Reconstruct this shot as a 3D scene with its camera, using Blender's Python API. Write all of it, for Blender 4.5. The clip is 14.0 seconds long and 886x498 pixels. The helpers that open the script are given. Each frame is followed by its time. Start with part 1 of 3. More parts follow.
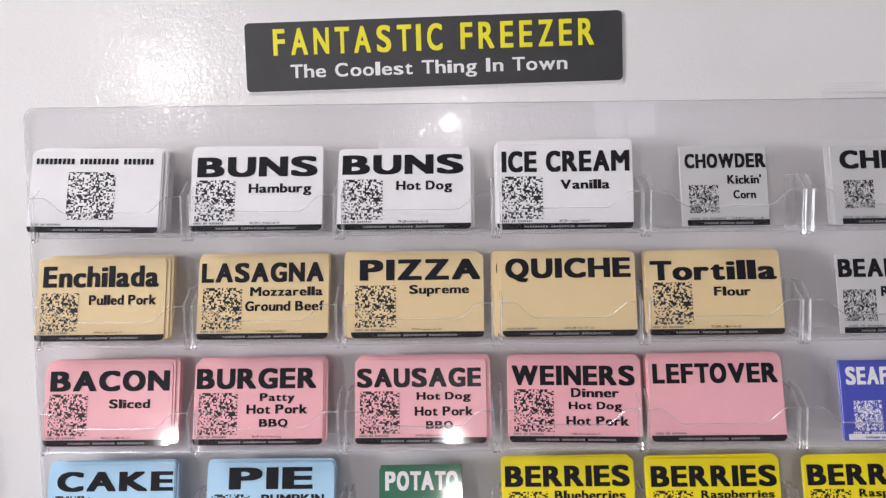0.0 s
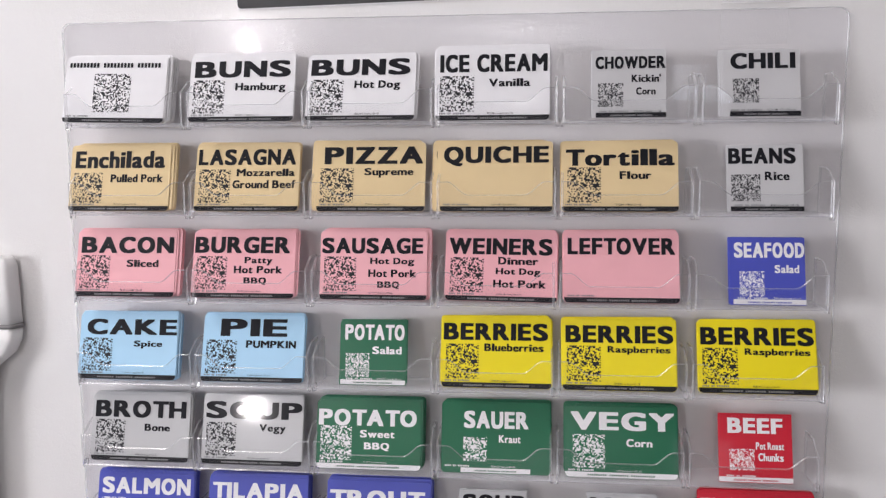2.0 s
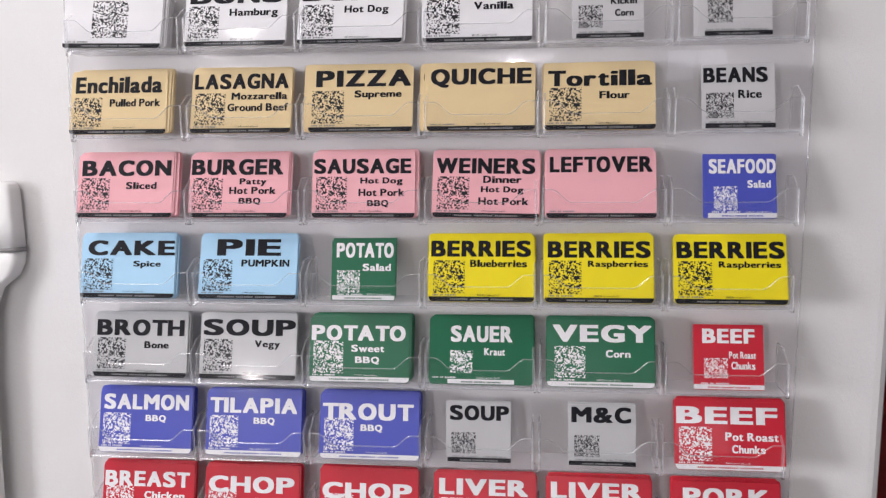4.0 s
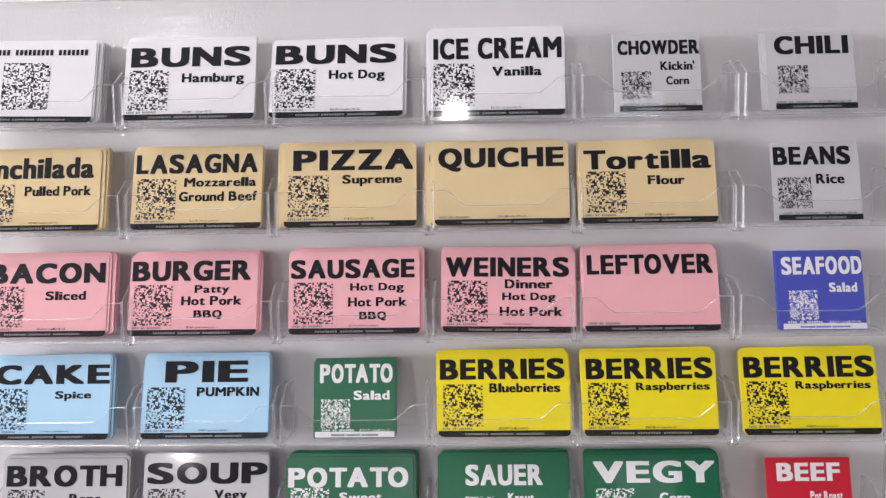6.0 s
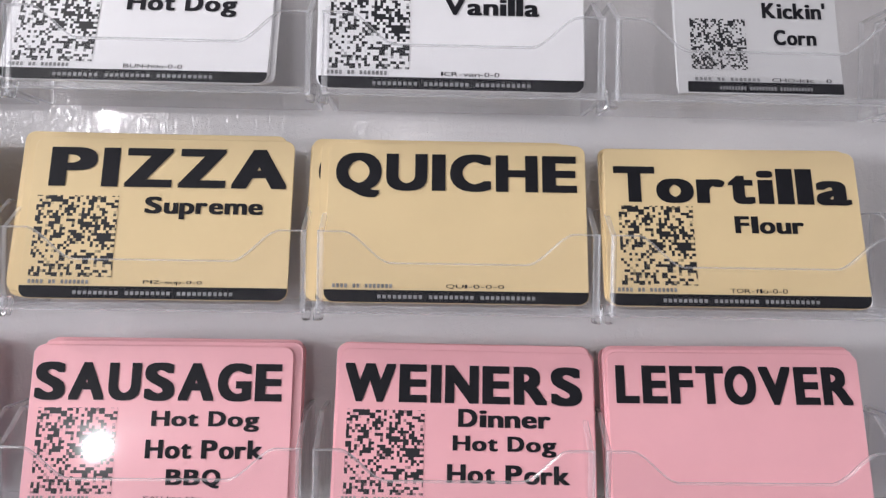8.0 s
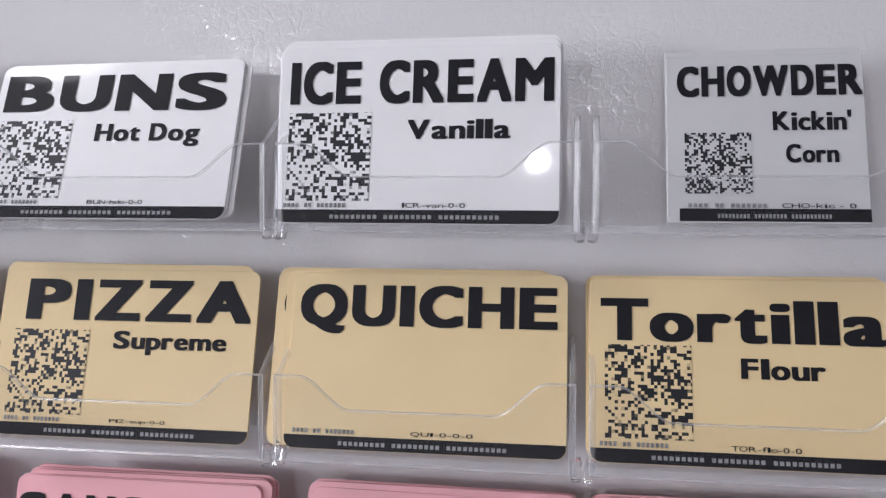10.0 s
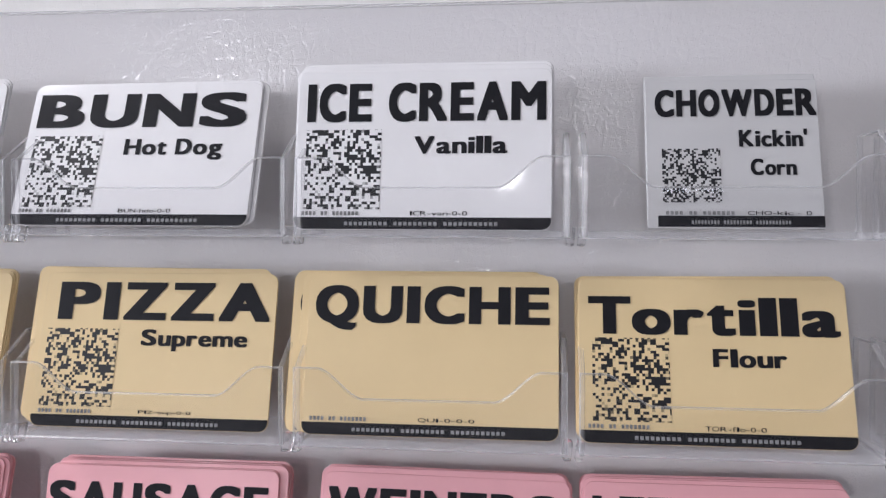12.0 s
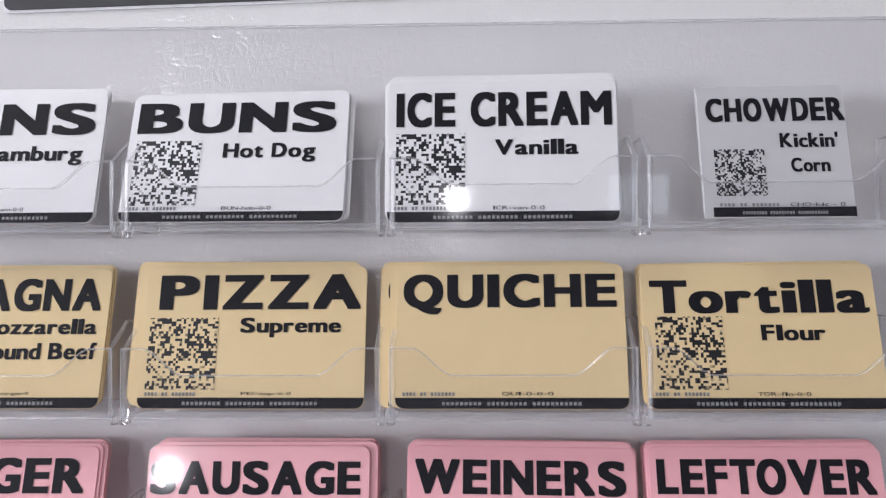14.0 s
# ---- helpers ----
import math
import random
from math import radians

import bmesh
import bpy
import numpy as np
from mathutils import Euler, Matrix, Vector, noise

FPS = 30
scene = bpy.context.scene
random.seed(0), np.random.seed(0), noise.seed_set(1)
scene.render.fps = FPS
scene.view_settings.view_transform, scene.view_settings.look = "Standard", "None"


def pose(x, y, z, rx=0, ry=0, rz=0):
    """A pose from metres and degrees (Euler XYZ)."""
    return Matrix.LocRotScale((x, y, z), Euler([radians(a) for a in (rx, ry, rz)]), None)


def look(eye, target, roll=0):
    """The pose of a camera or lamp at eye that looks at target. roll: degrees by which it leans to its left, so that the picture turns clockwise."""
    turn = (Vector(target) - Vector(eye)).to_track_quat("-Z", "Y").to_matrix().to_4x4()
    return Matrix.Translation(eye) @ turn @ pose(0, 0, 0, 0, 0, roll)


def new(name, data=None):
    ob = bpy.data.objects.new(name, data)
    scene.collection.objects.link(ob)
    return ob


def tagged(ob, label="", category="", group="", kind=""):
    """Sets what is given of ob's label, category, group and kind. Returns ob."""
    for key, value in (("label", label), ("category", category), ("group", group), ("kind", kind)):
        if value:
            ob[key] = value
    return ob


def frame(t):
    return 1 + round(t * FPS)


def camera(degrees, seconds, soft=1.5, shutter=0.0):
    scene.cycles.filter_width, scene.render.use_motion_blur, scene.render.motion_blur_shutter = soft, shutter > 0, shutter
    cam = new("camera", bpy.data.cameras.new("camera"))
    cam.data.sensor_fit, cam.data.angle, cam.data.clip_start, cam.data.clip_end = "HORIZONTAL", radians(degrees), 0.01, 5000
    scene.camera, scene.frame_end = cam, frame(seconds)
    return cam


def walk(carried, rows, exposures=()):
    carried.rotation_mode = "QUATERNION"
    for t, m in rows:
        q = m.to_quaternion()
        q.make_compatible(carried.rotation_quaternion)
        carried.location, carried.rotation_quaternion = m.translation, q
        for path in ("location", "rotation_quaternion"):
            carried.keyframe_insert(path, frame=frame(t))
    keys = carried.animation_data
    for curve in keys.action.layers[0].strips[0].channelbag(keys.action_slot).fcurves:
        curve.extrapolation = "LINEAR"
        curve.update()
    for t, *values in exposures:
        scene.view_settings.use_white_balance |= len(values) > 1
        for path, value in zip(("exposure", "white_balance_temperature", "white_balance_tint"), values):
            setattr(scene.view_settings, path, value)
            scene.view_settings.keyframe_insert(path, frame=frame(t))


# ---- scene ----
cam = camera(56.0, 14.0, soft=1.3)
PATH = [
    (0, (0.009, 0.003, 1.509), (-0.062, 1.995, 1.348), -0.5),
    (0.5, (0.0, 0.007, 1.494), (-0.066, 1.998, 1.323), -0.4),
    (1, (0.042, -0.026, 1.486), (-0.083, 1.96, 1.293), -0.1),
    (1.5, (0.093, -0.068, 1.481), (-0.128, 1.908, 1.267), 0.1),
    (2, (0.115, -0.102, 1.455), (-0.146, 1.868, 1.222), -0.0),
    (2.5, (0.114, -0.126, 1.433), (-0.148, 1.844, 1.207), -0.0),
    (3, (0.125, -0.136, 1.415), (-0.124, 1.83, 1.147), -0.1),
    (3.2, (0.126, -0.137, 1.404), (-0.119, 1.829, 1.134), 0.0),
    (5.3, (0.131, -0.087, 1.424), (-0.143, 1.872, 1.175), -0.1),
    (5.5, (0.101, -0.066, 1.43), (-0.106, 1.911, 1.212), -0.2),
    (6, (0.06, 0.001, 1.439), (-0.04, 1.991, 1.271), -0.5),
    (6.5, (0.009, 0.044, 1.44), (0.117, 2.038, 1.328), -0.9),
    (7, (0.011, 0.11, 1.438), (0.17, 2.101, 1.336), -0.6),
    (7.5, (0.034, 0.205, 1.419), (0.152, 2.202, 1.42), 0.6),
    (8, (0.062, 0.264, 1.428), (0.095, 2.264, 1.419), 1.3),
    (8.5, (0.085, 0.286, 1.438), (-0.019, 2.284, 1.432), 1.3),
    (9, (0.098, 0.294, 1.464), (-0.179, 2.275, 1.455), 1.0),
    (9.2, (0.103, 0.297, 1.479), (-0.205, 2.272, 1.403), 0.7),
    (11.3, (0.119, 0.269, 1.477), (-0.185, 2.246, 1.446), 0.7),
    (11.5, (0.116, 0.267, 1.477), (-0.184, 2.244, 1.439), 0.7),
    (12, (0.108, 0.261, 1.476), (-0.126, 2.247, 1.446), 0.6),
    (12.5, (0.102, 0.255, 1.476), (-0.069, 2.248, 1.46), 0.2),
    (13, (0.089, 0.247, 1.474), (-0.046, 2.243, 1.468), 0.0),
    (13.5, (0.076, 0.238, 1.471), (-0.028, 2.236, 1.483), -0.1),
    (14, (0.062, 0.225, 1.463), (-0.042, 2.222, 1.497), 0.0),
]
walk(cam, [(t, look(eye, target, roll)) for t, eye, target, roll in PATH],
     [(0, -0.13, 6800, 16), (2.0, -0.09, 6800, 16), (5.5, -0.03, 6850, 16), (6.5, -0.05, 6850, 16), (7.5, 0.06, 6800, 16), (8.4, 0.0, 6500, 14), (9.0, -0.19, 6400, 15), (11.5, -0.12, 6450, 15), (14.0, -0.12, 6450, 15)])

# ---- world, lamps, exposure ----
world = bpy.data.worlds.new("room_air")
scene.world = world
world.use_nodes = True
world.node_tree.nodes["Background"].inputs[0].default_value = (0.9, 0.93, 1.0, 1)
world.node_tree.nodes["Background"].inputs[1].default_value = 0.05
scene.cycles.transparent_max_bounces = 48   # many clear sheets stand behind one another

DOOR = 0.568          # front face of the freezer door
PLATE = 0.5640        # front face of the clear rack panel
LEAN_CARD = 13.5      # cards lean back in the pockets
CEIL = 2.45


def lamp(name, where, target, power, size, colour=(0.96, 0.975, 1.0)):
    data = bpy.data.lights.new(name, "AREA")
    data.shape, data.size, data.energy, data.color = "DISK", size, power, colour
    ob = new(name, data)
    ob.matrix_world = look(where, target)
    return ob


# the second panel is unseen fill, added to brighten from the right
PANELS = [(-0.85, 0.0, 6), (3.0, -3.0, 22)]          # round ceiling panels: x, y, watts
for lx, ly, p in PANELS:
    lamp("panel_and_fill_light", (lx, ly, CEIL - 0.03), (lx, ly, 0), p, 0.5)
SPOTS = [((-2.43, -5.6, CEIL - 0.1), 47), ((-0.2, -6.35, 2.03), 32)]   # small spot lamps aimed at the freezer
AIM = (0.0, 0.5, 1.4)
for where, p in SPOTS:
    lamp("spot_lamp_light", where, AIM, p, 0.11)
# unseen source: cool fill added to brighten the door's left side
left_fill = bpy.data.lights.new("pane_and_fill_glow", "AREA")
left_fill.shape, left_fill.size, left_fill.size_y, left_fill.energy, left_fill.color = "RECTANGLE", 1.2, 0.9, 146, (0.88, 0.93, 1.0)
new("pane_and_fill_glow", left_fill).matrix_world = look((-3.97, -1.5, 1.5), (0, 0.4, 1.3))


# ---- materials ----
def material(name, colour, rough=0.5, metal=0.0, grain=None, bump=None, spec=0.5, coat=0.0):
    """grain: (scale, amount) of colour change; bump: (scale, strength, distance)."""
    m = bpy.data.materials.new(name)
    m.use_nodes = True
    n, l = m.node_tree.nodes, m.node_tree.links
    b = n["Principled BSDF"]
    b.inputs["Base Color"].default_value = (*colour, 1)
    b.inputs["Roughness"].default_value = rough
    b.inputs["Metallic"].default_value = metal
    b.inputs["Specular IOR Level"].default_value = spec
    b.inputs["Coat Weight"].default_value, b.inputs["Coat Roughness"].default_value = coat, 0.05
    co = n.new("ShaderNodeTexCoord")
    if grain:
        t = n.new("ShaderNodeTexNoise")
        t.inputs["Scale"].default_value, t.inputs["Detail"].default_value = grain[0], 6
        l.new(co.outputs["Object"], t.inputs["Vector"])
        r = n.new("ShaderNodeMapRange")
        r.inputs["From Min"].default_value, r.inputs["From Max"].default_value = 0.3, 0.7
        r.inputs["To Min"].default_value, r.inputs["To Max"].default_value = 1 - grain[1], 1 + grain[1]
        l.new(t.outputs["Fac"], r.inputs["Value"])
        x = n.new("ShaderNodeVectorMath")
        x.operation = "SCALE"
        x.inputs[0].default_value = colour
        l.new(r.outputs[0], x.inputs["Scale"])
        l.new(x.outputs[0], b.inputs["Base Color"])
        q = n.new("ShaderNodeMapRange")
        q.inputs["To Min"].default_value, q.inputs["To Max"].default_value = rough * 0.85, rough * 1.2
        l.new(t.outputs["Fac"], q.inputs["Value"])
        l.new(q.outputs[0], b.inputs["Roughness"])
    if bump:
        t = n.new("ShaderNodeTexNoise")
        t.inputs["Scale"].default_value, t.inputs["Detail"].default_value = bump[0], 3
        l.new(co.outputs["Object"], t.inputs["Vector"])
        u = n.new("ShaderNodeBump")
        u.inputs["Strength"].default_value, u.inputs["Distance"].default_value = bump[1], bump[2]
        l.new(t.outputs["Fac"], u.inputs["Height"])
        l.new(u.outputs[0], b.inputs["Normal"])
    return m


def stucco():
    """White freezer enamel with leather creases and fine raised specks."""
    m = material("crinkled_white_enamel", (0.78, 0.77, 0.76), 0.14, spec=0.33)
    n, l = m.node_tree.nodes, m.node_tree.links
    b = n["Principled BSDF"]
    co = n.new("ShaderNodeTexCoord")
    tall = n.new("ShaderNodeMapping")
    tall.inputs["Scale"].default_value = (1.0, 1.0, 0.8)
    l.new(co.outputs["Object"], tall.inputs["Vector"])
    wave = n.new("ShaderNodeTexNoise")
    wave.inputs["Scale"].default_value, wave.inputs["Detail"].default_value, wave.inputs["Roughness"].default_value, wave.inputs["Distortion"].default_value = 170, 2.0, 0.5, 0.6
    l.new(tall.outputs[0], wave.inputs["Vector"])
    bend = n.new("ShaderNodeTexNoise")
    bend.inputs["Scale"].default_value, bend.inputs["Detail"].default_value = 140, 2
    l.new(co.outputs["Object"], bend.inputs["Vector"])
    bent = n.new("ShaderNodeVectorMath")
    bent.operation = "MULTIPLY_ADD"
    bent.inputs[1].default_value = (0.006, 0.006, 0.006)
    l.new(bend.outputs["Color"], bent.inputs[0])
    l.new(co.outputs["Object"], bent.inputs[2])
    cells = n.new("ShaderNodeTexVoronoi")
    cells.feature = "DISTANCE_TO_EDGE"
    cells.inputs["Scale"].default_value = 210
    l.new(bent.outputs[0], cells.inputs["Vector"])
    crease = n.new("ShaderNodeMapRange")
    crease.interpolation_type = "SMOOTHSTEP"
    crease.inputs["From Max"].default_value = 0.16
    crease.inputs["To Max"].default_value = 0.095
    l.new(cells.outputs["Distance"], crease.inputs["Value"])
    dots = n.new("ShaderNodeTexVoronoi")
    dots.inputs["Scale"].default_value = 880
    l.new(co.outputs["Object"], dots.inputs["Vector"])
    r = n.new("ShaderNodeMapRange")
    r.interpolation_type = "SMOOTHSTEP"
    r.inputs["From Max"].default_value = 0.36
    r.inputs["To Min"].default_value, r.inputs["To Max"].default_value = 0.28, 0
    l.new(dots.outputs["Distance"], r.inputs["Value"])
    some = n.new("ShaderNodeMath")
    some.operation = "GREATER_THAN"
    some.inputs[1].default_value = 0.42
    l.new(dots.outputs["Color"], some.inputs[0])
    pick = n.new("ShaderNodeMath")
    pick.operation = "MULTIPLY"
    l.new(r.outputs[0], pick.inputs[0])
    l.new(some.outputs[0], pick.inputs[1])
    add = n.new("ShaderNodeMath")
    add.operation = "MULTIPLY_ADD"
    add.inputs[1].default_value = 0.4
    l.new(wave.outputs["Fac"], add.inputs[0])
    relief = n.new("ShaderNodeMath")
    relief.operation = "ADD"
    l.new(pick.outputs[0], relief.inputs[0])
    l.new(crease.outputs[0], relief.inputs[1])
    l.new(relief.outputs[0], add.inputs[2])
    u = n.new("ShaderNodeBump")
    u.inputs["Strength"].default_value, u.inputs["Distance"].default_value = 0.5, 0.0008
    l.new(add.outputs[0], u.inputs["Height"])
    l.new(u.outputs[0], b.inputs["Normal"])
    soil = n.new("ShaderNodeTexNoise")
    soil.inputs["Scale"].default_value, soil.inputs["Detail"].default_value = 6, 5
    l.new(co.outputs["Object"], soil.inputs["Vector"])
    ramp = n.new("ShaderNodeValToRGB")
    ramp.color_ramp.elements[0].position, ramp.color_ramp.elements[0].color = 0.35, (0.75, 0.735, 0.72, 1)
    ramp.color_ramp.elements[1].position, ramp.color_ramp.elements[1].color = 0.65, (0.80, 0.79, 0.78, 1)
    l.new(soil.outputs["Fac"], ramp.inputs[0])
    l.new(ramp.outputs[0], b.inputs["Base Color"])
    return m


def acrylic(name, tint, rough, white_mix=0.0, gloss_least=0.03):
    """Clear plastic sheet: see-through, with gloss by Fresnel and, where asked, white mixed in."""
    m = bpy.data.materials.new(name)
    m.use_nodes = True
    n, l = m.node_tree.nodes, m.node_tree.links
    n.remove(n["Principled BSDF"])
    co = n.new("ShaderNodeTexCoord")
    t = n.new("ShaderNodeTexNoise")
    t.inputs["Scale"].default_value, t.inputs["Detail"].default_value = 14, 2
    l.new(co.outputs["Object"], t.inputs["Vector"])
    u = n.new("ShaderNodeBump")
    u.inputs["Strength"].default_value, u.inputs["Distance"].default_value = 0.12, 0.001
    l.new(t.outputs["Fac"], u.inputs["Height"])
    clear = n.new("ShaderNodeBsdfTransparent")
    clear.inputs[0].default_value = (*tint, 1)
    gloss = n.new("ShaderNodeBsdfGlossy")
    gloss.inputs["Roughness"].default_value = rough
    l.new(u.outputs[0], gloss.inputs["Normal"])
    face = n.new("ShaderNodeLayerWeight")
    face.inputs["Blend"].default_value = 0.5
    power = n.new("ShaderNodeMath")
    power.operation = "POWER"
    power.inputs[1].default_value = 4.5
    l.new(face.outputs["Facing"], power.inputs[0])
    fres = n.new("ShaderNodeMath")
    fres.operation = "MULTIPLY_ADD"
    fres.inputs[1].default_value, fres.inputs[2].default_value = 0.6, gloss_least
    l.new(power.outputs[0], fres.inputs[0])
    mix = n.new("ShaderNodeMixShader")
    l.new(fres.outputs[0], mix.inputs[0])
    l.new(clear.outputs[0], mix.inputs[1])
    l.new(gloss.outputs[0], mix.inputs[2])
    last = mix
    if white_mix:
        white_shader = n.new("ShaderNodeBsdfDiffuse")
        white_shader.inputs[0].default_value = (0.93, 0.93, 0.95, 1)
        last = n.new("ShaderNodeMixShader")
        last.inputs[0].default_value = white_mix
        l.new(mix.outputs[0], last.inputs[1])
        l.new(white_shader.outputs[0], last.inputs[2])
    l.new(last.outputs[0], n["Material Output"].inputs[0])
    return m


def speckled(name, ink, paper, size=0.00095):
    """A dense mottle of small square ink blocks on card stock."""
    m = material(name, paper, 0.4, spec=0.3, coat=0.4)
    n, l = m.node_tree.nodes, m.node_tree.links
    co = n.new("ShaderNodeTexCoord")
    cell = n.new("ShaderNodeVectorMath")
    cell.operation = "SNAP"
    cell.inputs[1].default_value = (size, 1.0, size)
    l.new(co.outputs["Object"], cell.inputs[0])
    t = n.new("ShaderNodeTexWhiteNoise")
    l.new(cell.outputs[0], t.inputs["Vector"])
    clump = n.new("ShaderNodeTexNoise")
    clump.inputs["Scale"].default_value, clump.inputs["Detail"].default_value = 0.31 / size, 1
    l.new(cell.outputs[0], clump.inputs["Vector"])
    both = n.new("ShaderNodeMath")
    both.operation = "MULTIPLY_ADD"
    both.inputs[1].default_value = 1.5
    l.new(clump.outputs["Fac"], both.inputs[0])
    l.new(t.outputs["Value"], both.inputs[2])
    ramp = n.new("ShaderNodeValToRGB")
    ramp.color_ramp.elements[0].position, ramp.color_ramp.elements[0].color = 0.60, (*ink, 1)
    ramp.color_ramp.elements[1].position, ramp.color_ramp.elements[1].color = 0.64, (*paper, 1)
    half = n.new("ShaderNodeMath")
    half.operation = "MULTIPLY"
    half.inputs[1].default_value = 0.5
    l.new(both.outputs[0], half.inputs[0])
    l.new(half.outputs[0], ramp.inputs[0])
    l.new(ramp.outputs[0], n["Principled BSDF"].inputs["Base Color"])
    return m


def glow(name, colour, strength):
    m = bpy.data.materials.new(name)
    m.use_nodes = True
    b = m.node_tree.nodes["Principled BSDF"]
    b.inputs["Base Color"].default_value = (*colour, 1)
    b.inputs["Emission Color"].default_value = (*colour, 1)
    b.inputs["Emission Strength"].default_value = strength
    return m


ENAMEL = stucco()
CLEAR = acrylic("clear_acrylic", (0.993, 0.993, 0.995), 0.04)
# white in the rim colour imitates light piped to the cut edges
EDGE = acrylic("whitened_cut_edge", (0.95, 0.95, 0.96), 0.28, 0.12, 0.15)
# white put into the clear pocket floors imitates their bright band
SHEET = acrylic("whitened_acrylic", (0.975, 0.975, 0.98), 0.06, 0.14)
CLEAR_PANEL = acrylic("clear_acrylic_panel", (0.985, 0.983, 0.99), 0.02, 0.0, 0.022)
GLASS = material("moulded_clear_plastic", (0.985, 0.985, 0.99), 0.015, bump=(90, 0.06, 0.001))
GLASS.node_tree.nodes["Principled BSDF"].inputs["Transmission Weight"].default_value = 1.0
GLASS.node_tree.nodes["Principled BSDF"].inputs["IOR"].default_value = 1.49
TAPE = acrylic("clear_tape", (1.0, 1.0, 1.0), 0.12, 0.03)
HANDLE = material("white_handle_plastic", (0.88, 0.87, 0.86), 0.35, grain=(20, 0.03), bump=(300, 0.05, 0.0005))
GASKET = material("grey_gasket", (0.25, 0.24, 0.24), 0.6, grain=(40, 0.1))
BLACK = (0.010, 0.010, 0.0135)
WHITE = (0.82, 0.81, 0.82)
INK = {"k": material("black_print", BLACK, 0.5, grain=(300, 0.12), spec=0.12, coat=0.3), "w": material("white_print", WHITE, 0.4, grain=(300, 0.03), coat=0.5)}
STOCK = {
    "white": (0.80, 0.79, 0.80), "cream": (0.74, 0.57, 0.32), "pink": (0.86, 0.43, 0.465), "sky": (0.40, 0.66, 0.86),
    "yellow": (0.87, 0.72, 0.012), "green": (0.002, 0.125, 0.056), "blue": (0.065, 0.085, 0.45), "red": (0.58, 0.016, 0.035),
    "grey": (0.55, 0.545, 0.55), "silver": (0.50, 0.50, 0.505)}
PALE = material("pale_grey_print", (0.27, 0.27, 0.28), 0.5, grain=(900, 0.3))
FAINT = material("thin_grey_print", (0.22, 0.22, 0.225), 0.5, grain=(900, 0.5))
CARD = {k: material(k + "_card_stock", c, 0.3, grain=(45, 0.025), bump=(220, 0.02, 0.0004), spec=0.3, coat=0.4) for k, c in STOCK.items()}
MOTTLE = {k: speckled(k + "_mottled_print", BLACK if k not in ("green", "blue", "red") else WHITE, c) for k, c in STOCK.items()}
MOTTLE_FINE = {k: speckled(k + "_fine_mottled_print", BLACK if k not in ("green", "blue", "red") else WHITE, STOCK[k], 0.00064) for k in ("grey", "silver", "green", "blue", "red")}
SIGN_BLACK = material("black_magnet_sheet", (0.03, 0.03, 0.033), 0.45, grain=(60, 0.15), bump=(500, 0.05, 0.0003))
SIGN_YELLOW = material("yellow_vinyl", (0.83, 0.76, 0.012), 0.4, grain=(80, 0.04))
PAINT = material("room_wall_paint", (0.46, 0.45, 0.46), 0.8, grain=(3, 0.04), bump=(180, 0.1, 0.001))
CEILING = material("ceiling_paint", (0.80, 0.80, 0.81), 0.9, grain=(3, 0.03), bump=(120, 0.15, 0.001))
FLOOR = material("floor_vinyl", (0.22, 0.21, 0.21), 0.4, grain=(5, 0.15), bump=(40, 0.1, 0.001))
DARK = material("dark_steel", (0.02, 0.02, 0.022), 0.45, grain=(30, 0.2))
REDBOX = material("red_plastic", (0.5, 0.02, 0.02), 0.4, grain=(30, 0.08))
LENS = glow("lamp_lens", (1, 0.98, 0.95), 60)
PANEL_GLOW = glow("panel_diffuser", (1, 0.98, 0.96), 6)
PANE = glow("pane_and_fill_glow", (0.8, 0.9, 1.0), 2.2)


# ---- mesh helpers ----
def ob_from(name, bm, mat, parent=None, label=""):
    me = bpy.data.meshes.new(name)
    bm.to_mesh(me)
    bm.free()
    me.materials.append(mat)
    ob = new(name, me)
    if parent:
        ob.parent = parent
    if label:
        ob["label"] = label
    return ob


part = ob_from


def add_box(bm, x0, x1, y0, y1, z0, z1):
    v = [bm.verts.new((x, y, z)) for x in (x0, x1) for y in (y0, y1) for z in (z0, z1)]
    for f in ((0, 1, 3, 2), (4, 6, 7, 5), (0, 4, 5, 1), (2, 3, 7, 6), (0, 2, 6, 4), (1, 5, 7, 3)):
        bm.faces.new([v[i] for i in f])


def box(x0, x1, y0, y1, z0, z1, bevel=0.0, seg=2):
    bm = bmesh.new()
    add_box(bm, x0, x1, y0, y1, z0, z1)
    bmesh.ops.recalc_face_normals(bm, faces=bm.faces)
    if bevel:
        bmesh.ops.bevel(bm, geom=bm.edges[:], offset=bevel, segments=seg, profile=0.6, affect="EDGES")
    return bm


def prism(outline, axis, a, b, bevel=0.0, into=None, rim=False):
    """Extrudes a 2D outline along an axis ('x': outline is (y, z); 'y': outline is (x, z)) from a to b."""
    bm = into or bmesh.new()

    def at(p, h):
        return (h, p[0], p[1]) if axis == "x" else (p[0], h, p[1])
    lo = [bm.verts.new(at(p, a)) for p in outline]
    hi = [bm.verts.new(at(p, b)) for p in outline]
    made = [bm.faces.new(lo), bm.faces.new(list(reversed(hi)))]
    for i in range(len(lo)):
        j = (i + 1) % len(lo)
        made.append(bm.faces.new((lo[i], hi[i], hi[j], lo[j])))
    bmesh.ops.recalc_face_normals(bm, faces=made)
    if bevel:
        edges = {e for f in made[:2] for e in f.edges}
        bmesh.ops.bevel(bm, geom=list(edges), offset=bevel, segments=1, affect="EDGES")
    if rim:
        bm.normal_update()
        for f in bm.faces:
            f.material_index = 0 if abs(f.normal["xy".index(axis)]) > 0.95 else 1
    return bm


